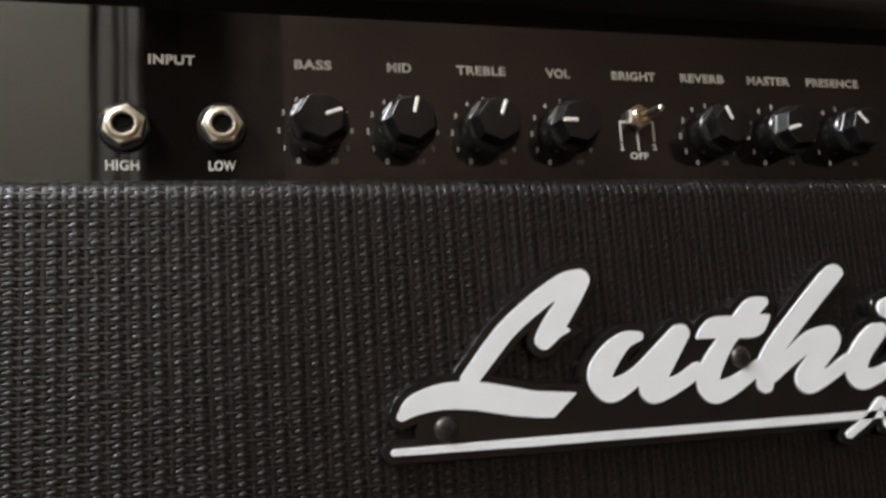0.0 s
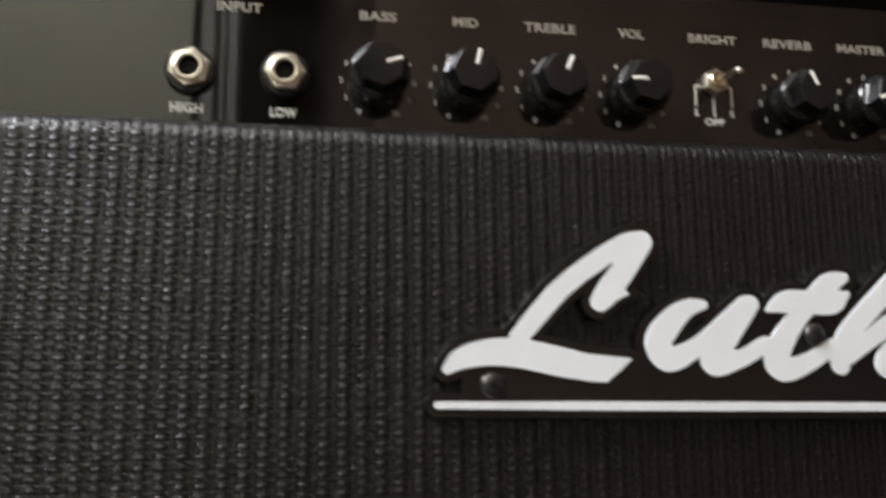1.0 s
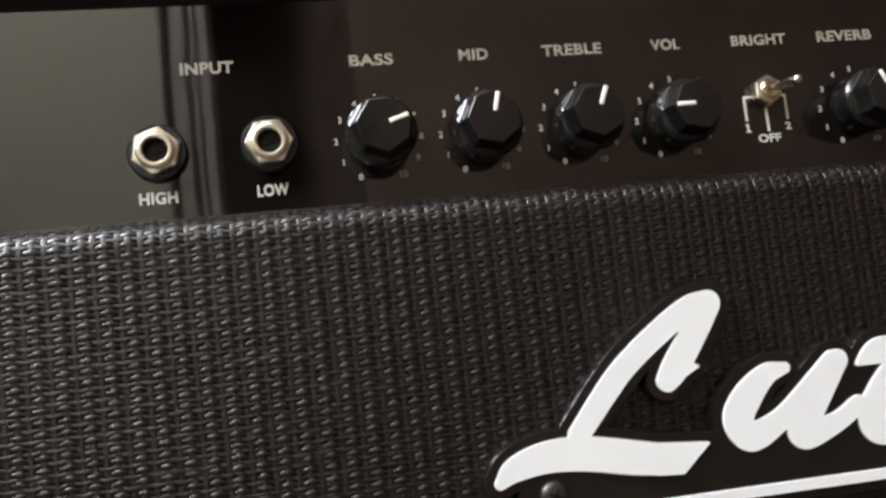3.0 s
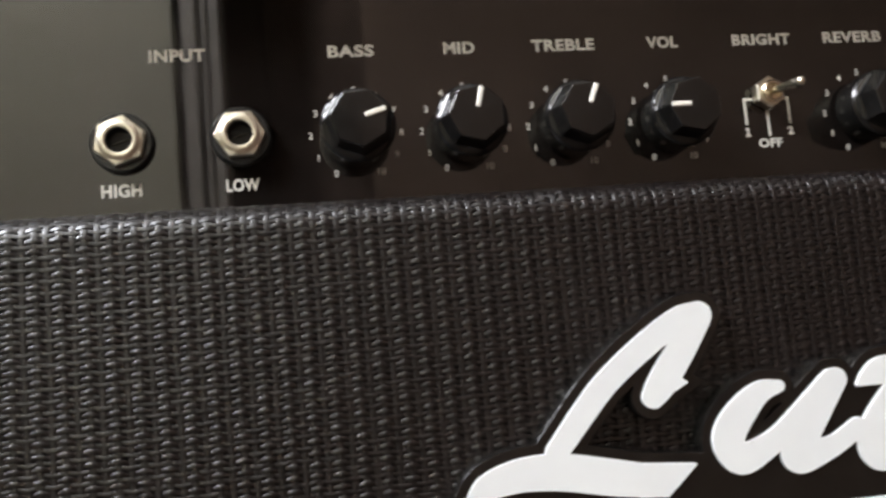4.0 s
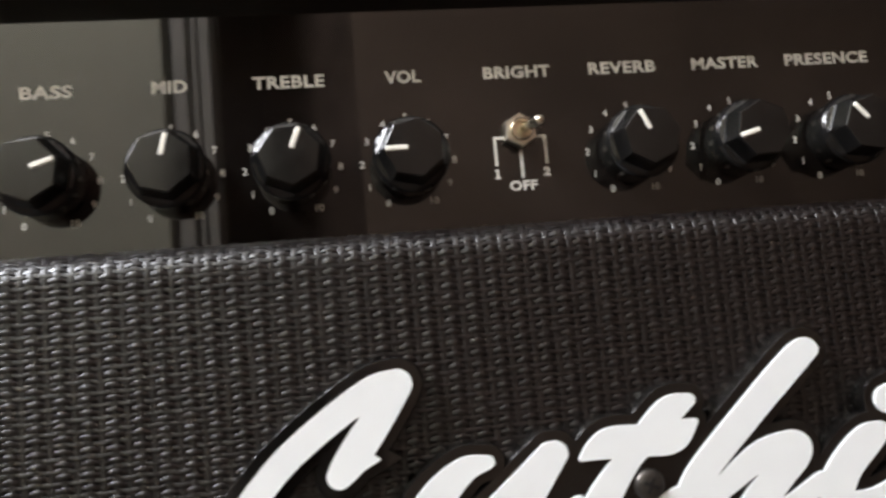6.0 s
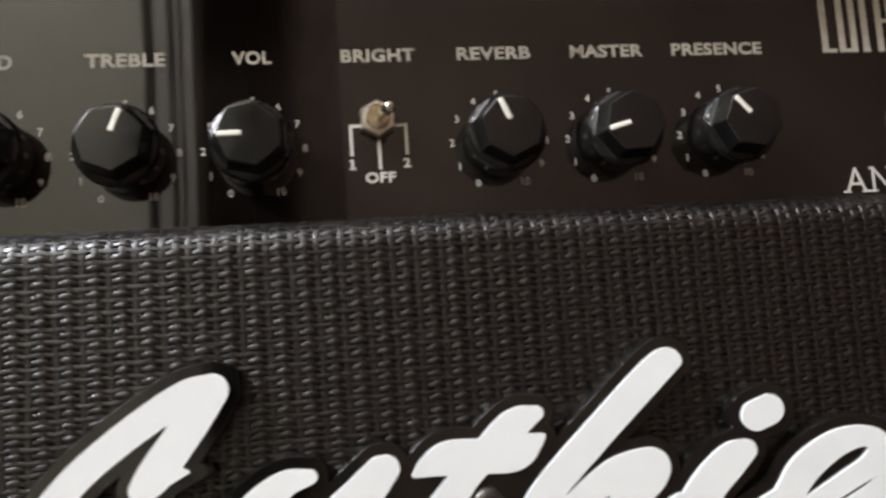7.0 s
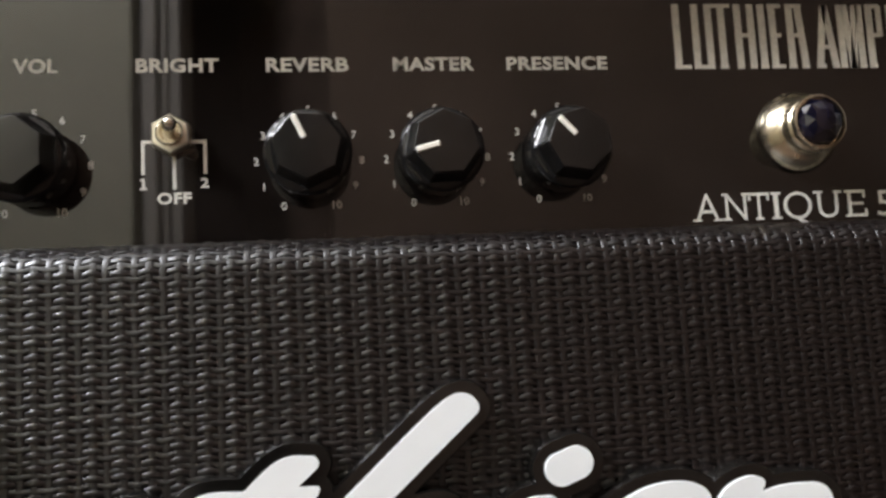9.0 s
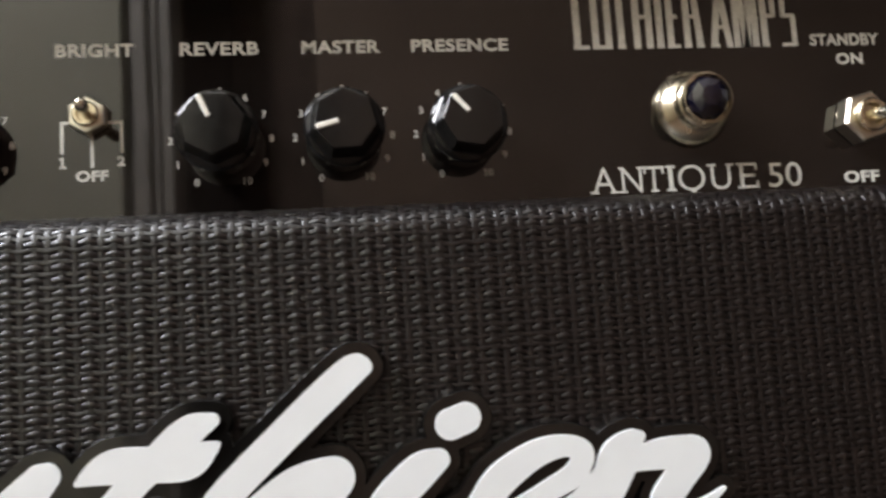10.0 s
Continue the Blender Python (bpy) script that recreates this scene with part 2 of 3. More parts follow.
tagged(mesh_object("wall_north", box(ROOM_W, ROOM_E, ROOM_N, ROOM_N + 0.1, FLOOR_Z, ROOM_TOP), DARK_WALL), "brown wall behind the amplifier", "wall", kind="structure")
# unseen east wall, coloured dark so less light bounces onto the amplifier's right
tagged(mesh_object("wall_east", box(ROOM_E, ROOM_E + 0.1, ROOM_S - 1.4, ROOM_N + 0.1, FLOOR_Z, ROOM_TOP), DARK_WOOD), "unseen side wall, kept dark to cut bounce light", "wall", kind="structure")
# west wall with the window opening
wall_west = tagged(new("wall_west"), "cream plaster wall with a window opening", "wall", kind="structure")
for a, b, c, d in ((ROOM_S - 1.4, WIN_Y0, FLOOR_Z, ROOM_TOP), (WIN_Y1, ROOM_N + 0.1, FLOOR_Z, ROOM_TOP), (WIN_Y0, WIN_Y1, FLOOR_Z, WIN_Z0), (WIN_Y0, WIN_Y1, WIN_Z1, ROOM_TOP)):
    mesh_object("wall_section", box(ROOM_W - 0.1, ROOM_W, a, b, c, d), PLASTER, wall_west)
window = tagged(new("window_1"), "white painted window frame letting in daylight", "window", kind="structure")
for a, b, c, d in ((WIN_Y0, WIN_Y0 + 0.04, WIN_Z0, WIN_Z1), (WIN_Y1 - 0.04, WIN_Y1, WIN_Z0, WIN_Z1), (WIN_Y0 + 0.04, WIN_Y1 - 0.04, WIN_Z0, WIN_Z0 + 0.04), (WIN_Y0 + 0.04, WIN_Y1 - 0.04, WIN_Z1 - 0.04, WIN_Z1)):
    mesh_object("window_frame", box(ROOM_W - 0.09, ROOM_W - 0.04, a, b, c, d, 0.004), CEILING, window)

# south wall: lit plaster, a door casing, and a dark doorway beyond it
DOOR_X = -0.306
HALL_X = 0.162
wall_south = tagged(new("wall_south"), "cream plaster wall ending at a dark doorway", "wall", kind="structure")
mesh_object("wall_section", box(ROOM_W, DOOR_X, ROOM_S, ROOM_S + 0.1, FLOOR_Z, ROOM_TOP), PLASTER, wall_south)
mesh_object("wall_section", box(HALL_X, ROOM_E, ROOM_S, ROOM_S + 0.1, FLOOR_Z, ROOM_TOP), DARK_WALL, wall_south)
mesh_object("wall_section", box(DOOR_X + 0.112, HALL_X, ROOM_S, ROOM_S + 0.1, 2.2, ROOM_TOP), DARK_WALL, wall_south)
casing = tagged(new("trim"), "grey painted door casing with deep grooves, backed dark as shade", "trim", kind="structure")
for x0, x1 in ((0.021, 0.054), (0.069, 0.080), (0.089, 0.112)):
    mesh_object("moulding", box(DOOR_X + x0, DOOR_X + x1, ROOM_S - 0.1, ROOM_S + 0.085, FLOOR_Z, ROOM_TOP, 0.002), TRIM, casing)
# dark backing: the shade deep in the grooves, put into its colour
mesh_object("groove_shade", box(DOOR_X + 0.002, DOOR_X + 0.110, ROOM_S - 0.12, ROOM_S - 0.101, FLOOR_Z, ROOM_TOP), DARK_WOOD, casing)
# added leaf: its mid brown softens the doorway's light-to-dark edge in the panel
door = tagged(new("added_leaf"), "added brown leaf softening the brightness step at the doorway", "door", kind="structure")
door.matrix_basis = pose(HALL_X, ROOM_S + 0.1, 0, 0, 0, 180 + 62)
mesh_object("step_leaf", box(0, 0.56, 0.0, 0.04, FLOOR_Z + 0.01, 2.19), STEP_BROWN, door)
tagged(mesh_object("wall_hall", box(DOOR_X - 0.2, ROOM_E, ROOM_S - 1.5, ROOM_S - 1.4, FLOOR_Z, ROOM_TOP), DARK_WOOD), "dark hallway wall beyond the doorway", "wall", kind="structure")
mesh_object("wall_hall_side", box(DOOR_X - 0.3, DOOR_X - 0.2, ROOM_S - 1.5, ROOM_S, FLOOR_Z, ROOM_TOP), DARK_WOOD)
tagged(bpy.data.objects["wall_hall_side"], "dark hallway side wall", "wall", kind="structure")

stand = tagged(new("stand"), "plain dark wooden stand under the amplifier", "stand")
mesh_object("top_board", box(-0.2, 0.49, -0.012, 0.32, -0.025, 0.0, 0.002), DARK_WOOD, stand)
for sx in (-0.185, 0.445):
    mesh_object("side_panel", box(sx, sx + 0.03, 0.0, 0.31, FLOOR_Z, -0.025, 0.002), DARK_WOOD, stand)
mesh_object("back_panel", box(-0.155, 0.445, 0.285, 0.305, FLOOR_Z + 0.03, -0.025, 0.002), DARK_WOOD, stand)

# ---- the amplifier head ----
B = 0.77  # the labels' line stands at 1.0 - B
X0, X1 = -0.1208, 0.409  # inner faces of the side boards
PANEL_Y, CLOTH_Y, LOGO_Y = 0.035, 0.0195, 0.0137
BASE_Z, CLOTH_TOP, PANEL_TOP, HEAD_TOP = 0.012, 0.9599 - B, 1.0258 - B, 1.046 - B
FRONT_Y = 0.0165
amp = tagged(new("amplifier_head"), "black vinyl covered guitar amplifier head with woven grille", "amplifier")


def board(name, x0, x1, y0, y1, z0, z1, label="", bevel=0.0035):
    return mesh_object(name, box(x0, x1, y0, y1, z0, z1, bevel, 3), TOLEX, amp, label, smooth=40)


board("side_board", X0 - 0.019, X0, FRONT_Y, 0.235, BASE_Z, HEAD_TOP, bevel=0.0016)
board("side_board", X1, X1 + 0.019, FRONT_Y, 0.235, BASE_Z, HEAD_TOP, bevel=0.0016)
board("top_board", X0 + 0.0002, X1 - 0.0002, FRONT_Y + 0.0004, 0.235, PANEL_TOP, HEAD_TOP, "black vinyl top board over the control panel")
board("bottom_board", X0 + 0.0002, X1 - 0.0002, FRONT_Y + 0.0004, 0.235, BASE_Z, BASE_Z + 0.018)
board("back_board", X0 + 0.0002, X1 - 0.0002, 0.2355, 0.245, BASE_Z, HEAD_TOP)
for fx in (X0 + 0.03, X1 - 0.03):
    for fy in (0.03, 0.2):
        ob = mesh_object("foot", lathe([(0, 0.012), (0.010, 0.014), (0.012, 0.013)], 24), RUBBER, amp)
        ob.matrix_basis = pose(fx, fy, 0.0, -90, 0, 0)

panel = mesh_object("control_panel", box(X0 + 0.0004, X1 - 0.0004, PANEL_Y, PANEL_Y + 0.002, CLOTH_TOP - 0.03, PANEL_TOP + 0.004), PANEL, amp, "glossy black control panel with white lettering")

# ---- grille: woven cords over a baffle with a rounded top edge ----
baffle = mesh_object("grille_baffle", box(X0 + 0.0050, X1 - 0.0050, CLOTH_Y + 0.0012, PANEL_Y - 0.001, BASE_Z + 0.019, CLOTH_TOP - 0.0012, 0.004, 3), CLOTH_BACK, amp, "black baffle behind the grille cloth")
ROLL = 0.0070
WARP, WEFT = 0.0027, 0.001325


def cloth_at(s):
    """Front surface of the cloth at s metres up from its foot: y, z and the outward normal's (y, z)."""
    z0 = BASE_Z + 0.0185
    flat = CLOTH_TOP - ROLL - z0
    if s <= flat:
        return CLOTH_Y, z0 + s, -1.0, 0.0
    a = (s - flat) / ROLL
    if a < math.pi / 2:
        return CLOTH_Y + ROLL * (1 - math.cos(a)), CLOTH_TOP - ROLL + ROLL * math.sin(a), -math.cos(a), math.sin(a)
    return CLOTH_Y + ROLL + (s - flat - ROLL * math.pi / 2), CLOTH_TOP, 0.0, 1.0


CLOTH_LEN = CLOTH_TOP - ROLL - BASE_Z - 0.0185 + ROLL * math.pi / 2 + 0.008
rng = np.random.default_rng(4)


def grid_mesh(name, rings, sides):
    """Quads between rings of vertices; rings: list of strands, each an array (count, sides, 3)."""
    verts, faces, base = [], [], 0
    for strand in rings:
        n = len(strand)
        verts.append(strand.reshape(-1, 3))
        i = np.arange(n - 1)[:, None] * sides + base
        k = np.arange(sides)[None, :]
        k2 = (k + 1) % sides
        faces.append(np.stack([i + k, i + sides + k, i + sides + k2, i + k2], -1).reshape(-1, 4))
        base += n * sides
    v, f = np.concatenate(verts), np.concatenate(faces)
    me = bpy.data.meshes.new(name)
    me.vertices.add(len(v))
    me.vertices.foreach_set("co", v.ravel())
    me.loops.add(f.size)
    me.loops.foreach_set("vertex_index", f.ravel())
    me.polygons.add(len(f))
    me.polygons.foreach_set("loop_start", np.arange(0, f.size, 4))
    me.update(calc_edges=True)
    me.validate()
    me.shade_smooth()
    return me


def uneven(n, size):
    """Slow random change along a thread."""
    q = rng.normal(0, 1, n // 3 + 4)
    return size * np.interp(np.arange(n) / 3, np.arange(len(q)), q)


def weave():
    xs = np.arange(X0 + 0.0060, X1 - 0.0056, WARP)
    # straight upright cords, every other one lying in front
    warps = []
    ss = np.concatenate([np.arange(0, CLOTH_LEN - 0.02, 0.004), np.arange(CLOTH_LEN - 0.02, CLOTH_LEN, 0.0009)])
    prof = np.array([cloth_at(s) for s in ss])
    ang = np.radians((-110, -75, -50, -20, 20, 50, 75, 110))  # flattened front, closed behind
    flat = np.sign(np.cos(ang)) * np.abs(np.cos(ang)) ** 0.45
    for i, x in enumerate(xs):
        front = i % 2 == 0
        rx, rn = (0.00074, 0.00022) if front else (0.00085, 0.00024)
        lift = -0.00002 if front else 0.00000
        wob = 0.00012 * np.sin(ss * 90 + rng.uniform(0, 6)) + rng.normal(0, 0.00006)
        ring = np.zeros((len(ss), 8, 3))
        out = lift + rn * flat
        ring[:, :, 0] = x + wob[:, None] + rx * np.sin(ang)
        ring[:, :, 1] = prof[:, 0, None] + prof[:, 2, None] * out
        ring[:, :, 2] = prof[:, 1, None] + prof[:, 3, None] * out
        warps.append(ring)
    # cross threads: over the rear cords, under the front ones, a thick and a thin one in turn
    wefts = []
    xx = np.arange(xs[0] - 0.001, xs[-1] + 0.001, WARP / 4)
    ph = (xx - xs[0]) / WARP * np.pi
    for j, s in enumerate(np.arange(0.001, CLOTH_LEN, WEFT)):
        y, z, ny, nz = cloth_at(s)
        lift = (-0.00020 if j % 2 else 0.00004) * np.cos(ph) + uneven(len(xx), 0.00004)
        slant = -0.00018 * np.cos(ph) + 0.00010 * np.sin(xx * 37 + j) + uneven(len(xx), 0.00008)
        r = 0.00038 + (0.00010 if j % 2 else 0.00000) * np.clip(-np.cos(ph), 0, 1) + uneven(len(xx), 0.00003)
        ring = np.zeros((len(xx), 8, 3))
        o = lift[:, None] + 0.55 * r[:, None] * flat
        u = slant[:, None] + (r * 1.36)[:, None] * np.sin(ang)
        ring[:, :, 0] = xx[:, None]
        ring[:, :, 1] = y + ny * o + nz * u
        ring[:, :, 2] = z + nz * o - ny * u
        wefts.append(ring)
    return warps, wefts


warps, wefts = weave()
tagged(from_mesh("upright_cording", grid_mesh("upright_cording", warps, 8), UPRIGHT, baffle, "black upright grille cords"), kind="stuff")
tagged(from_mesh("cross_weave", grid_mesh("cross_weave", wefts, 8), CORD, baffle, "black woven cross threads"), kind="stuff")

# cream piping down both ends of the grille
for px in (X0 + 0.0027, X1 - 0.0027):
    pts = [(px, 0.0172, BASE_Z + 0.02), (px, 0.0172, CLOTH_TOP - 0.0045), (px, 0.0176, CLOTH_TOP - 0.0028), (px, 0.0190, CLOTH_TOP - 0.0017), (px, 0.0215, CLOTH_TOP - 0.0013), (px, 0.03, CLOTH_TOP - 0.0013)]
    mesh_object("piping", tube(pts, 0.0023, 12), PIPING, amp, "cream piping beside the grille", smooth=60)

# ---- badge on the grille ----
badge = new("badge")
badge.parent = amp
tagged(badge, "white script badge on a black backing plate")
STROKES = {
    "hook": [(70.2, 906.4, 5.6), (72.6, 909.2, 7.0), (76.0, 913.6, 7.2), (80.2, 919.0, 6.8), (83.9, 924.5, 6.7)],
    "downstroke": [(84.1, 924.9, 6.7), (78.8, 924.1, 6.2), (70.0, 919.0, 6.1), (60.0, 911.7, 5.9), (53.7, 905.5, 5.9), (45.3, 896.0, 5.4)],
    "foot_stroke": [(24.1, 886.9, 2.6), (28.4, 890.0, 5.9), (36.7, 891.8, 7.6), (46.7, 891.3, 8.4), (58.7, 888.8, 8.4), (66.5, 887.3, 7.6)],
    "bowl": [(102.8, 906.0, 3.0), (97.5, 904.9, 5.4), (91.5, 900.0, 7.6), (88.0, 894.5, 8.2), (91.0, 889.8, 7.6), (100.0, 893.2, 5.6), (109.5, 900.2, 5.6), (117.0, 906.0, 6.0)],
    "second_bowl": [(118.3, 906.3, 5.6), (112.6, 899.8, 7.2), (106.3, 891.8, 8.4), (106.2, 888.6, 8.0), (115.0, 890.3, 5.2), (122.5, 894.2, 4.8)],
    "stem": [(150.8, 915.1, 3.0), (146.0, 913.2, 6.4), (140.5, 908.5, 6.6), (134.5, 902.9, 6.0), (127.8, 894.5, 7.6), (126.0, 889.4, 8.4), (128.5, 886.6, 7.4), (136.5, 888.8, 5.6), (145.5, 893.8, 4.4)],
    "crossbar": [(124.0, 904.4, 1.0), (127.5, 906.2, 4.6), (131.5, 907.3, 7.0), (138.5, 907.1, 7.2), (145.5, 907.2, 7.4), (149.5, 908.9, 4.0), (151.8, 910.2, 1.2)],
    "tall_stem": [(182.3, 923.9, 3.8), (178.7, 922.6, 6.6), (163.3, 909.2, 6.8), (152.0, 898.6, 6.8), (147.8, 892.0, 6.8), (147.2, 888.0, 6.2)],
    "arch": [(150.6, 890.0, 3.6), (158.5, 896.0, 5.4), (167.0, 900.9, 6.6), (174.6, 902.0, 7.6), (174.8, 900.4, 8.0), (170.6, 896.0, 7.2), (165.0, 890.8, 7.8), (163.8, 887.6, 8.2), (170.5, 888.2, 5.0), (181.0, 893.4, 4.6)],
    "short_stem": [(197.2, 903.4, 4.6), (193.2, 901.4, 7.4), (187.5, 896.4, 8.0), (184.2, 891.0, 8.6), (185.6, 887.2, 7.8), (194.0, 888.2, 5.0), (205.0, 893.0, 4.4)],
    "dot": [(200.1, 910.5, 6.6), (203.5, 911.7, 6.6)],
    "loop": [(205.5, 892.5, 6.6), (210.3, 898.2, 6.9), (218.0, 902.8, 5.9), (224.8, 904.1, 4.7), (228.6, 902.3, 5.0), (226.4, 898.0, 5.0), (219.0, 894.2, 4.6), (211.0, 890.5, 4.2)],
    "lower_loop": [(206.0, 893.0, 6.0), (205.5, 887.6, 6.4), (214.0, 886.6, 5.4), (226.0, 891.6, 4.6), (234.0, 898.5, 4.4)],
    "shoulder": [(232.9, 897.8, 4.2), (236.0, 901.6, 6.2), (239.6, 903.9, 5.0), (241.8, 904.9, 2.4)],
    "first_stem": [(239.0, 901.4, 6.0), (235.4, 896.0, 6.6), (231.6, 890.2, 6.4), (229.4, 886.8, 5.6)],
    "last_stem": [(238.5, 899.6, 4.4), (246.0, 900.6, 6.6), (252.3, 900.6, 7.2), (253.8, 899.8, 7.4), (249.8, 895.0, 6.8), (246.2, 890.0, 6.6), (248.5, 886.8, 4.6), (255.0, 889.0, 2.8), (260.2, 892.2, 0.8)],
    "underline": [(21.4, 877.1, 2.0), (80.9, 876.2, 2.6), (181.1, 874.8, 2.6), (245.0, 873.8, 2.4)],
    "small_stroke": [(177.7, 868.9, 2.6), (186.0, 873.6, 2.8), (193.0, 879.0, 2.8), (194.0, 871.0, 3.0)],
}
TIPS = [[(64.0, 883.6), (71.4, 883.0), (79.7, 890.0), (64.0, 891.6)], [(74.6, 906.6), (79.6, 909.1), (73.6, 913.0)]]


def lowered(pts):
    return [(p[0], p[1] - 1000 * B, *p[2:]) for p in pts]


script = [lowered(p) for n, p in STROKES.items() if n not in ("dot", "underline", "small_stroke")]
tips = [lowered(p) for p in TIPS]
web = [lowered(p) for p in ([(34, 881.5, 7), (90, 882, 12), (190, 882, 14), (240, 881, 12)], [(130, 893, 8), (141, 900, 10)], [(158, 893, 5), (163, 898, 5)], [(116, 897, 6), (125, 902, 6)], [(110, 893, 5), (117, 898, 5)])]
from_mesh("white_script", plate_mesh("white_script", script, tips, 0.0, LOGO_Y, LOGO_Y + 0.0012), WHITE, badge, "white script lettering of the badge")
for name in ("dot", "underline", "small_stroke"):
    from_mesh("white_" + name, plate_mesh("white_" + name, [lowered(STROKES[name])], [], 0.0, LOGO_Y - 0.000004, LOGO_Y + 0.0012), WHITE, badge)
from_mesh("backing_plate", plate_mesh("backing_plate", [lowered(p) for p in STROKES.values()] + web, tips, 2.3, LOGO_Y + 0.0007, CLOTH_Y - 0.0002, chamfer=0.35), PLATE, badge, "black acrylic backing plate")


def screw(x, z):
    """A pan-head cross-slot screw seen end on."""
    head = mesh_object("screw", lathe([(0, 0.0036), (0.0006, 0.0036), (0.0014, 0.0030), (0.0018, 0.0018)], 28), SCREW, badge, "black cross-slot screw", smooth=50)
    # near-black bars laid on the head give the cross slot its shade
    for turn in (25, 115):
        slot = mesh_object("slot", box(-0.0019, 0.0019, -0.00195, -0.0016, -0.0004, 0.0004), HOLE, head)
        slot.matrix_basis = pose(0, 0, 0, 0, turn, 0)
    head.matrix_basis = pose(x, LOGO_Y + 0.0008, z)


screw(0.0373, 0.8825 - B)
screw(0.1392, 0.8972 - B)

# ---- lettering on the panel ----


def lettering(body, x0, x1, z0, z1, bold=0.034, mat=INK):
    me = text_mesh(body, x1 - x0, z1 - z0, bold)
    ob = from_mesh("lettering", me, mat, panel)
    ob.matrix_basis = pose(x0, PANEL_Y, z0 - B)
    return ob


CAP = 0.0033
for body, x0, x1 in (("INPUT", -0.0450, -0.0311), ("BASS", 0.0, 0.0122), ("MID", 0.0309, 0.0394), ("TREBLE", 0.0553, 0.0733), ("VOL", 0.0886, 0.0979),
                     ("BRIGHT", 0.1144, 0.1324), ("REVERB", 0.1429, 0.1616), ("MASTER", 0.1719, 0.1911), ("PRESENCE", 0.1989, 0.2236), ("STANDBY", 0.3061, 0.3260)):
    lettering(body, x0, x1, 1.0, 1.0 + CAP)
lettering("HIGH", -0.0577, -0.0480, 0.9658, 0.9691)
lettering("LOW", -0.0277, -0.0194, 0.9657, 0.9690)
lettering("OFF", 0.1187, 0.1260, 0.9701, 0.9727)
lettering("2", 0.1280, 0.1298, 0.9736, 0.9759)
lettering("ON", 0.3130, 0.3207, 0.9948, 0.9979)
lettering("OFF", 0.3115, 0.3216, 0.9626, 0.9658)
LOW, HIGH, THIN = 0.9623, 0.9689, 0.00055


def serif(x0, x1, z):
    mesh_object("serif", box(x0, x1, PANEL_Y - 0.00013, PANEL_Y + 0.0001, z - B, z + THIN - B), INK, panel)


def tip_stroke(x, z0, z1):
    mesh_object("serif", box(x, x + THIN, PANEL_Y - 0.00013, PANEL_Y + 0.0001, z0 - B, z1 - B), INK, panel)


# model name in capitals with small feet
for body, x0, x1, low in (("A", 0.2429, 0.2489, LOW), ("N", 0.2506, 0.2559, LOW), ("T", 0.2568, 0.2615, LOW), ("I", 0.2631, 0.2642, LOW), ("Q", 0.2656, 0.2729, LOW - 0.0014), ("U", 0.2746, 0.2799, LOW), ("E", 0.2825, 0.2868, LOW)):
    lettering(body, x0, x1, low, HIGH, -0.01)
for x0, x1 in ((0.2421, 0.2443), (0.2474, 0.2497), (0.2499, 0.2519), (0.2582, 0.2602), (0.2624, 0.2649), (0.2817, 0.2830)):
    serif(x0, x1, LOW)
for x0, x1 in ((0.2498, 0.2514), (0.2548, 0.2567), (0.2624, 0.2649), (0.2736, 0.2760), (0.2788, 0.2809), (0.2817, 0.2830)):
    serif(x0, x1, HIGH - THIN)
for x, z0, z1 in ((0.2565, HIGH - 0.0019, HIGH), (0.2613, HIGH - 0.0019, HIGH), (0.2866, HIGH - 0.0019, HIGH), (0.2869, LOW, LOW + 0.0019)):
    tip_stroke(x, z0, z1)
lettering("50", 0.2903, 0.2996, 0.9623, 0.9687, 0.0)

# bracket printed round the small switch, and the figure under its first arm
for x0, x1, z0, z1 in ((0.1154, 0.11615, 0.9768, 0.9845), (0.11615, 0.1190, 0.98375, 0.9845), (0.12875, 0.1295, 0.9768, 0.9845), (0.1258, 0.12875, 0.98375, 0.9845), (0.12205, 0.1228, 0.9734, 0.9815),
                       (0.1155, 0.1161, 0.9739, 0.9760), (0.1150, 0.1166, 0.9734, 0.9739), (0.1150, 0.1155, 0.97545, 0.9758)):
    mesh_object("printed_line", box(x0, x1, PANEL_Y - 0.00012, PANEL_Y + 0.0001, z0 - B, z1 - B), INK, panel)

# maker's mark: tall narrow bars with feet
MARK_STEMS = ((0.2419, 0), (0.2468, 0), (0.2503, 0), (0.2537, 0), (0.2580, 0), (0.2614, 0), (0.2643, 0), (0.2672, 0), (0.2718, 0), (0.2747, 0.0006),
              (0.2801, -0.0011), (0.2824, 0.0011), (0.2856, 0), (0.2875, 0.0007), (0.2890, -0.0007), (0.2908, 0), (0.2935, 0))
for x, lean in MARK_STEMS:
    z0, z1, w = 1.0 - B, 1.0165 - B, 0.0018
    mesh_object("printed_bar", prism([(x - w / 2 + lean, z0), (x + w / 2 + lean, z0), (x + w / 2 - lean, z1), (x - w / 2 - lean, z1)], PANEL_Y - 0.00012, PANEL_Y + 0.0001), INK, panel)
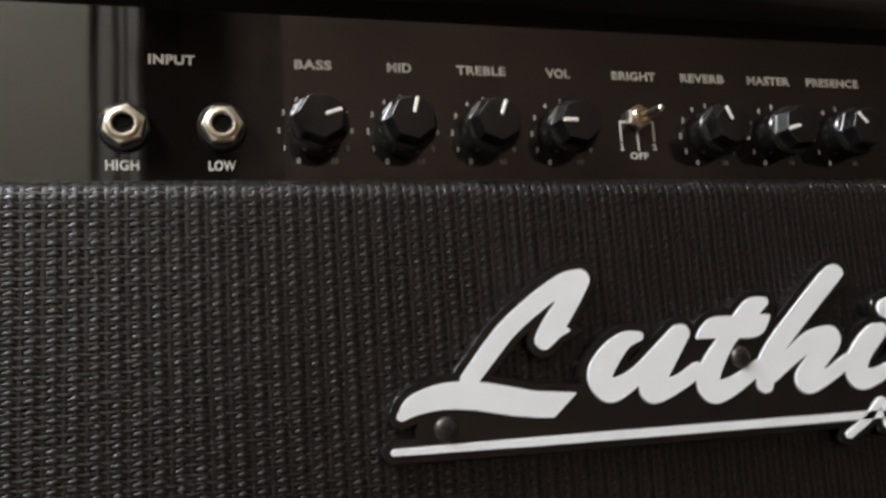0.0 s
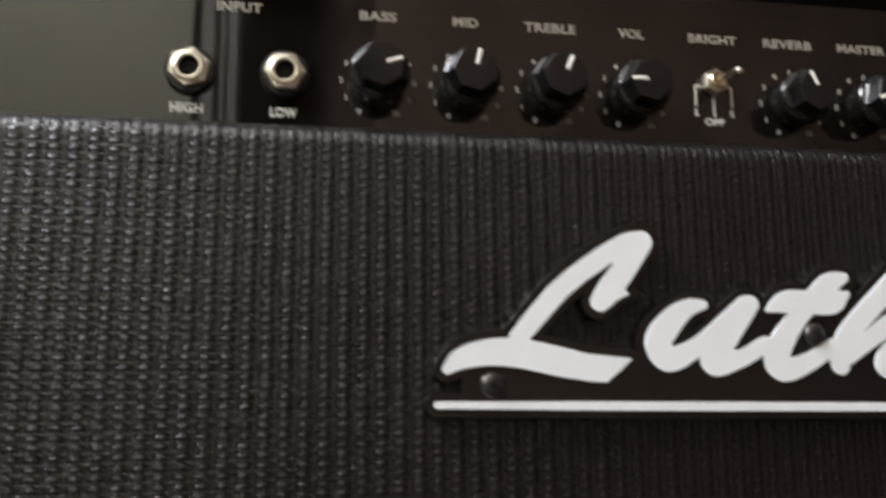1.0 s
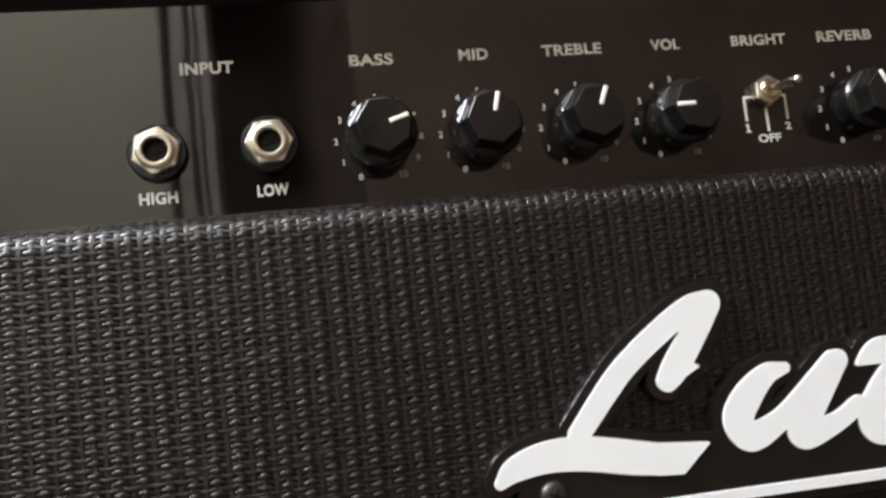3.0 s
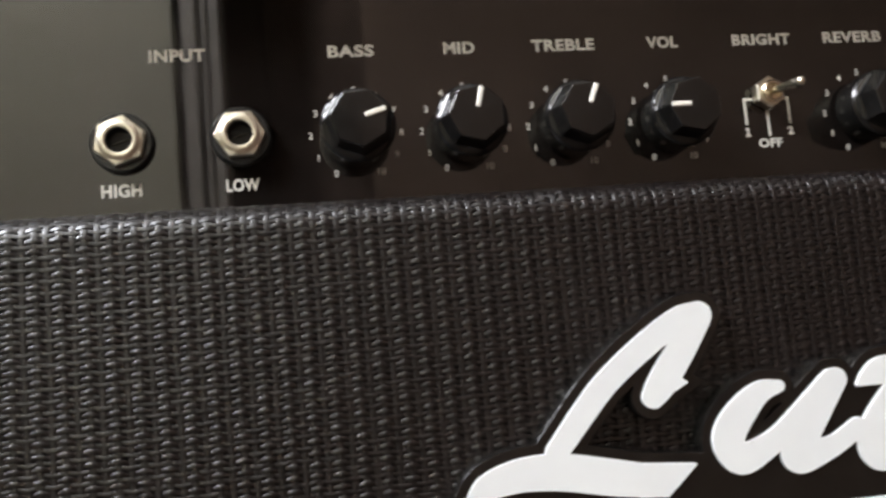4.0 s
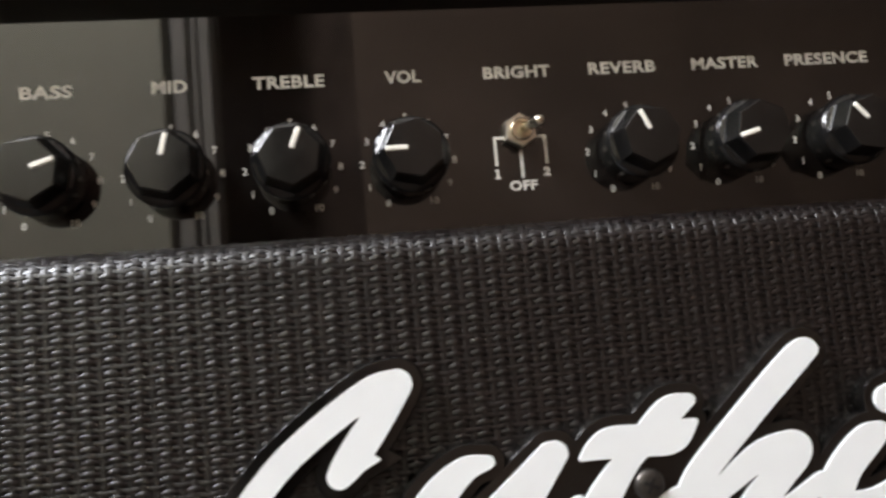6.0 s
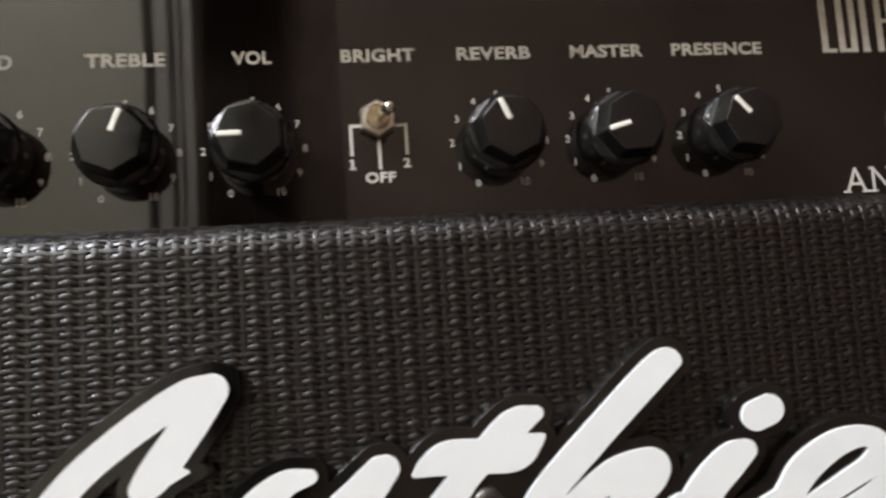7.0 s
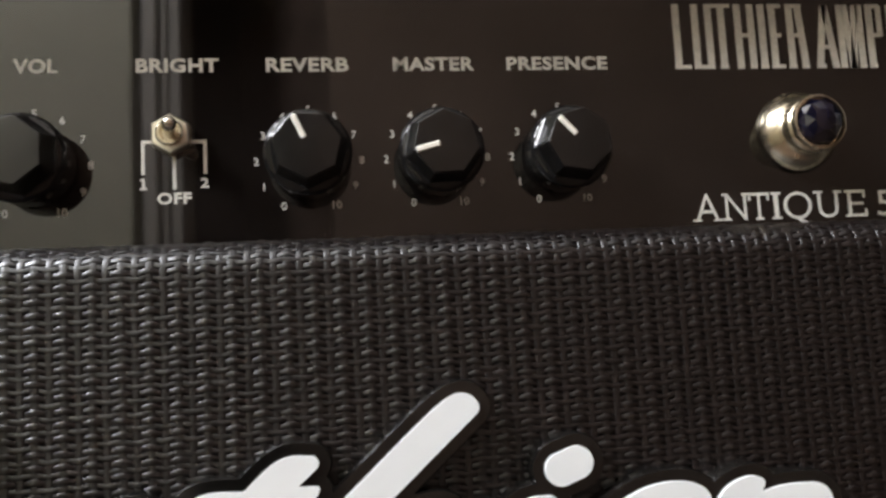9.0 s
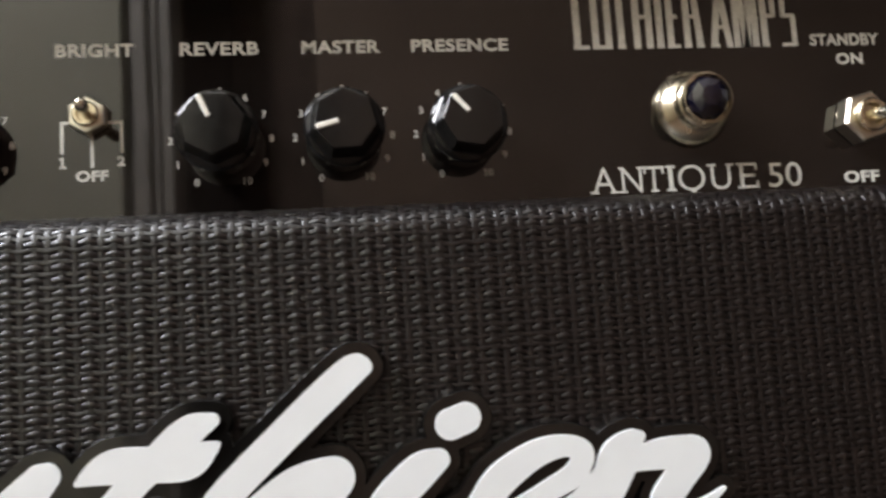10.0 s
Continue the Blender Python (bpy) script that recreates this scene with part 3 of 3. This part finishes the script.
MARK_BARS = ((0.2409, 0.2451, 1.0), (0.2466, 0.2506, 1.0), (0.2512, 0.2562, 1.0156), (0.2527, 0.2548, 1.0), (0.2570, 0.2624, 1.0080), (0.2633, 0.2653, 1.0),
             (0.2662, 0.2697, 1.0), (0.2662, 0.2697, 1.0156), (0.2672, 0.2692, 1.0080), (0.2709, 0.2752, 1.0156), (0.2715, 0.2750, 1.0080), (0.2708, 0.2728, 1.0), (0.2742, 0.2762, 1.0),
             (0.2786, 0.2806, 1.0), (0.2796, 0.2830, 1.0050), (0.2848, 0.2866, 1.0), (0.2898, 0.2918, 1.0), (0.2926, 0.2964, 1.0156), (0.2926, 0.2964, 1.0080), (0.2926, 0.2946, 1.0),
             (0.2984, 0.3024, 1.0156), (0.2984, 0.3022, 1.0080), (0.2982, 0.3024, 1.0))
for x0, x1, z in MARK_BARS:
    mesh_object("printed_bar", box(x0, x1, PANEL_Y - 0.00014, PANEL_Y + 0.0001, z - B, z + 0.001 - B), INK, panel)
for x, z0, z1 in ((0.2962, 1.0082, 1.0163), (0.2990, 1.0084, 1.0163), (0.3018, 1.0004, 1.0086)):
    mesh_object("printed_bar", box(x - 0.0007, x + 0.0007, PANEL_Y - 0.00013, PANEL_Y + 0.0001, z0 - B, z1 - B), INK, panel)

# ---- knobs ----
KNOB_Z = 0.9792
KNOBS = ((0.0060, 72), (0.0350, 14), (0.0640, 22), (0.0930, -90), (0.1520, -24), (0.1812, -105), (0.2106, -42))


def knob_mesh():
    """A tall round skirt with a bevelled shoulder, and a cap that seven sloping flats cut to a blunt point under the line."""
    def flats(round_r, dist):
        def radius(a):
            d = a % (2 * math.pi / 7) - math.pi / 7
            return min(round_r, dist / math.cos(d))
        return radius
    levels = [(0.0011, 0.0086), (0.0012, 0.0091), (0.0040, 0.0093), (0.0086, 0.00955), (0.0092, 0.0095), (0.0096, 0.0092), (0.0099, 0.0090)]
    for hgt, round_r, dist in ((0.0101, 0.0089, 0.0087), (0.0103, 0.00885, 0.00825), (0.0106, 0.0087, 0.00785), (0.0110, 0.0086, 0.00760), (0.0115, 0.0085, 0.00748)):
        levels.append((hgt, flats(round_r, dist)))
    for k in range(1, 9):
        t = k / 8
        levels.append((0.0115 + 0.0043 * t, flats(0.0085 - 0.0008 * t, 0.00748 - 0.00078 * t)))
    levels += [(0.0161, flats(0.0076, 0.00655)), (0.0162, flats(0.0074, 0.0064)), (0.0163, 0.0045), (0.01635, 0.002)]
    bm = lathe(levels, 196)
    me = bpy.data.meshes.new("knob")
    bmesh.ops.recalc_face_normals(bm, faces=bm.faces[:])
    bm.to_mesh(me)
    bm.free()
    return me


knob_me = knob_mesh()
tick_bm = box(-0.0006, 0.0006, -0.01655, -0.0158, 0.0014, 0.0067, 0.0002, 1)
tick_me = bpy.data.meshes.new("indicator_line")
tick_bm.to_mesh(tick_me)
tick_bm.free()
for kx, turn in KNOBS:
    knob = from_mesh("knob", knob_me, KNOB, amp, "black fluted control knob with white line", smooth=9)
    knob.matrix_basis = pose(kx, PANEL_Y, KNOB_Z - B, 0, turn, 0)
    from_mesh("indicator_line", tick_me, TICK, knob, "ivory white line")
    for n in range(11):
        a = radians(-150 + 30 * n)
        me = text_mesh(str(n), None, 0.0018, 0.012)
        wdt = max(v.co.x for v in me.vertices)
        ob = from_mesh("numeral", me, INK, panel)
        ob.matrix_basis = pose(kx + 0.0118 * math.sin(a) - wdt / 2, PANEL_Y, KNOB_Z - B + 0.0118 * math.cos(a) - 0.0009)

# ---- input jacks ----
for jx, jz, turn in ((-0.0521, 0.9792, 10), (-0.0233, 0.9796, 28)):
    jack = mesh_object("input_jack", lathe([(0.0003, 0.0076), (0.0018, 0.0076), (0.0024, 0.0071), (0.0024, 0.0050)], 48), BLACK_PLASTIC, amp, "metal jack socket in a black collar", smooth=40)
    jack.matrix_basis = pose(jx, PANEL_Y, jz - B)
    mesh_object("nut", lathe([(0.0024, hexagon(0.0066, radians(turn))), (0.0043, hexagon(0.0066, radians(turn))), (0.0047, hexagon(0.0062, radians(turn))), (0.0048, 0.0050), (0.0051, 0.0046), (0.0053, 0.0041), (0.0053, 0.0036), (0.0052, 0.00325), (0.0024, 0.0032)], 72, True, False), SATIN, jack, "bright nickel hex nut", smooth=25)
    mesh_object("socket", lathe([(0.0020, 0.0031), (0.0046, 0.0031), (0.0046, 0.0029), (0.0026, 0.0028), (0.0026, 0.0005)], 32), HOLE, jack)
    mesh_object("contact_spring", tube([(-0.0020, -0.0028, -0.0008), (0.0020, -0.0030, 0.0004)], 0.0002, 6), SCREW, jack)


# ---- toggle switches ----
def toggle(x, z, size, tip, turn, label):
    """A bushing with a hex nut and a bat lever; tip: the lever's end from the nut's centre."""
    body = mesh_object("toggle_switch", lathe([(0.0002, 0.0040 * size), (0.0034 * size, 0.0030 * size), (0.0046 * size, 0.0030 * size), (0.0050 * size, 0.0026 * size), (0.0050 * size, 0.0020 * size), (0.0040 * size, 0.0017 * size)], 36), BRASS, amp, label, smooth=35)
    body.matrix_basis = pose(x, PANEL_Y, z - B)
    mesh_object("nut", lathe([(0.0004, hexagon(0.0046 * size, radians(turn))), (0.0032 * size, hexagon(0.0046 * size, radians(turn))), (0.0036 * size, hexagon(0.0042 * size, radians(turn))), (0.0037 * size, 0.0029 * size)], 72), SATIN, body, "satin nickel hex nut", smooth=25)
    a, b = Vector((0, -0.0035 * size, 0)), Vector(tip)
    pts = [a.lerp(b, t) for t in (0, 0.35, 0.7, 0.9, 0.97, 1.0)]
    mesh_object("lever", tube(pts, [0.0010 * size, 0.00115 * size, 0.0014 * size, 0.00145 * size, 0.0011 * size, 0.0005 * size], 16), NICKEL, body, "polished bat lever", smooth=50)


toggle(0.1222, 0.9852, 1.0, (0.0022, -0.0158, -0.0008), 0, "small nickel toggle switch in the middle position")
toggle(0.3168, 0.9792, 1.5, (0.0065, -0.0215, -0.0010), 15, "large nickel standby toggle switch")

# ---- pilot lamp ----
lamp = mesh_object("pilot_lamp", lathe([(0.0003, 0.0097), (0.0010, 0.0100), (0.0016, 0.0099), (0.0034, 0.0086), (0.0044, 0.0074), (0.0049, 0.0067), (0.0054, 0.0064), (0.0060, 0.0064), (0.0064, 0.0068), (0.0076, 0.0069), (0.0082, 0.0067), (0.0085, 0.0063), (0.0089, 0.0062), (0.0092, 0.0065), (0.0103, 0.0066), (0.0107, 0.0064), (0.0108, 0.0061), (0.0104, 0.00585), (0.0098, 0.0058)], 96), BRASS, amp, "nickel pilot lamp with a dark blue jewel", smooth=35)
lamp.matrix_basis = pose(0.2706, PANEL_Y, 0.9836 - B)


def jewel():
    """A faceted dome: rings of flat faces turned against one another."""
    bm = bmesh.new()
    rings = []
    for k, (hgt, r, n) in enumerate(((0.0090, 0.0056, 10), (0.0103, 0.00575, 10), (0.0117, 0.0047, 10), (0.0127, 0.0026, 10))):
        rings.append([bm.verts.new((r * math.sin(2 * math.pi * (i + 0.5 * (k % 2)) / n), -hgt, r * math.cos(2 * math.pi * (i + 0.5 * (k % 2)) / n))) for i in range(n)])
    top = bm.verts.new((0, -0.0131, 0))
    for k in range(3):
        a, b = rings[k], rings[k + 1]
        for i in range(10):
            j = (i + 1) % 10
            if k % 2 == 0:
                bm.faces.new((a[i], a[j], b[i]))
                bm.faces.new((b[i], a[j], b[j]))
            else:
                bm.faces.new((a[i], b[j], b[i]))
                bm.faces.new((a[i], a[j], b[j]))
    for i in range(10):
        bm.faces.new((rings[3][i], rings[3][(i + 1) % 10], top))
    bm.faces.new(rings[0])
    return bm


mesh_object("jewel", jewel(), JEWEL, lamp, "faceted dark blue glass jewel")
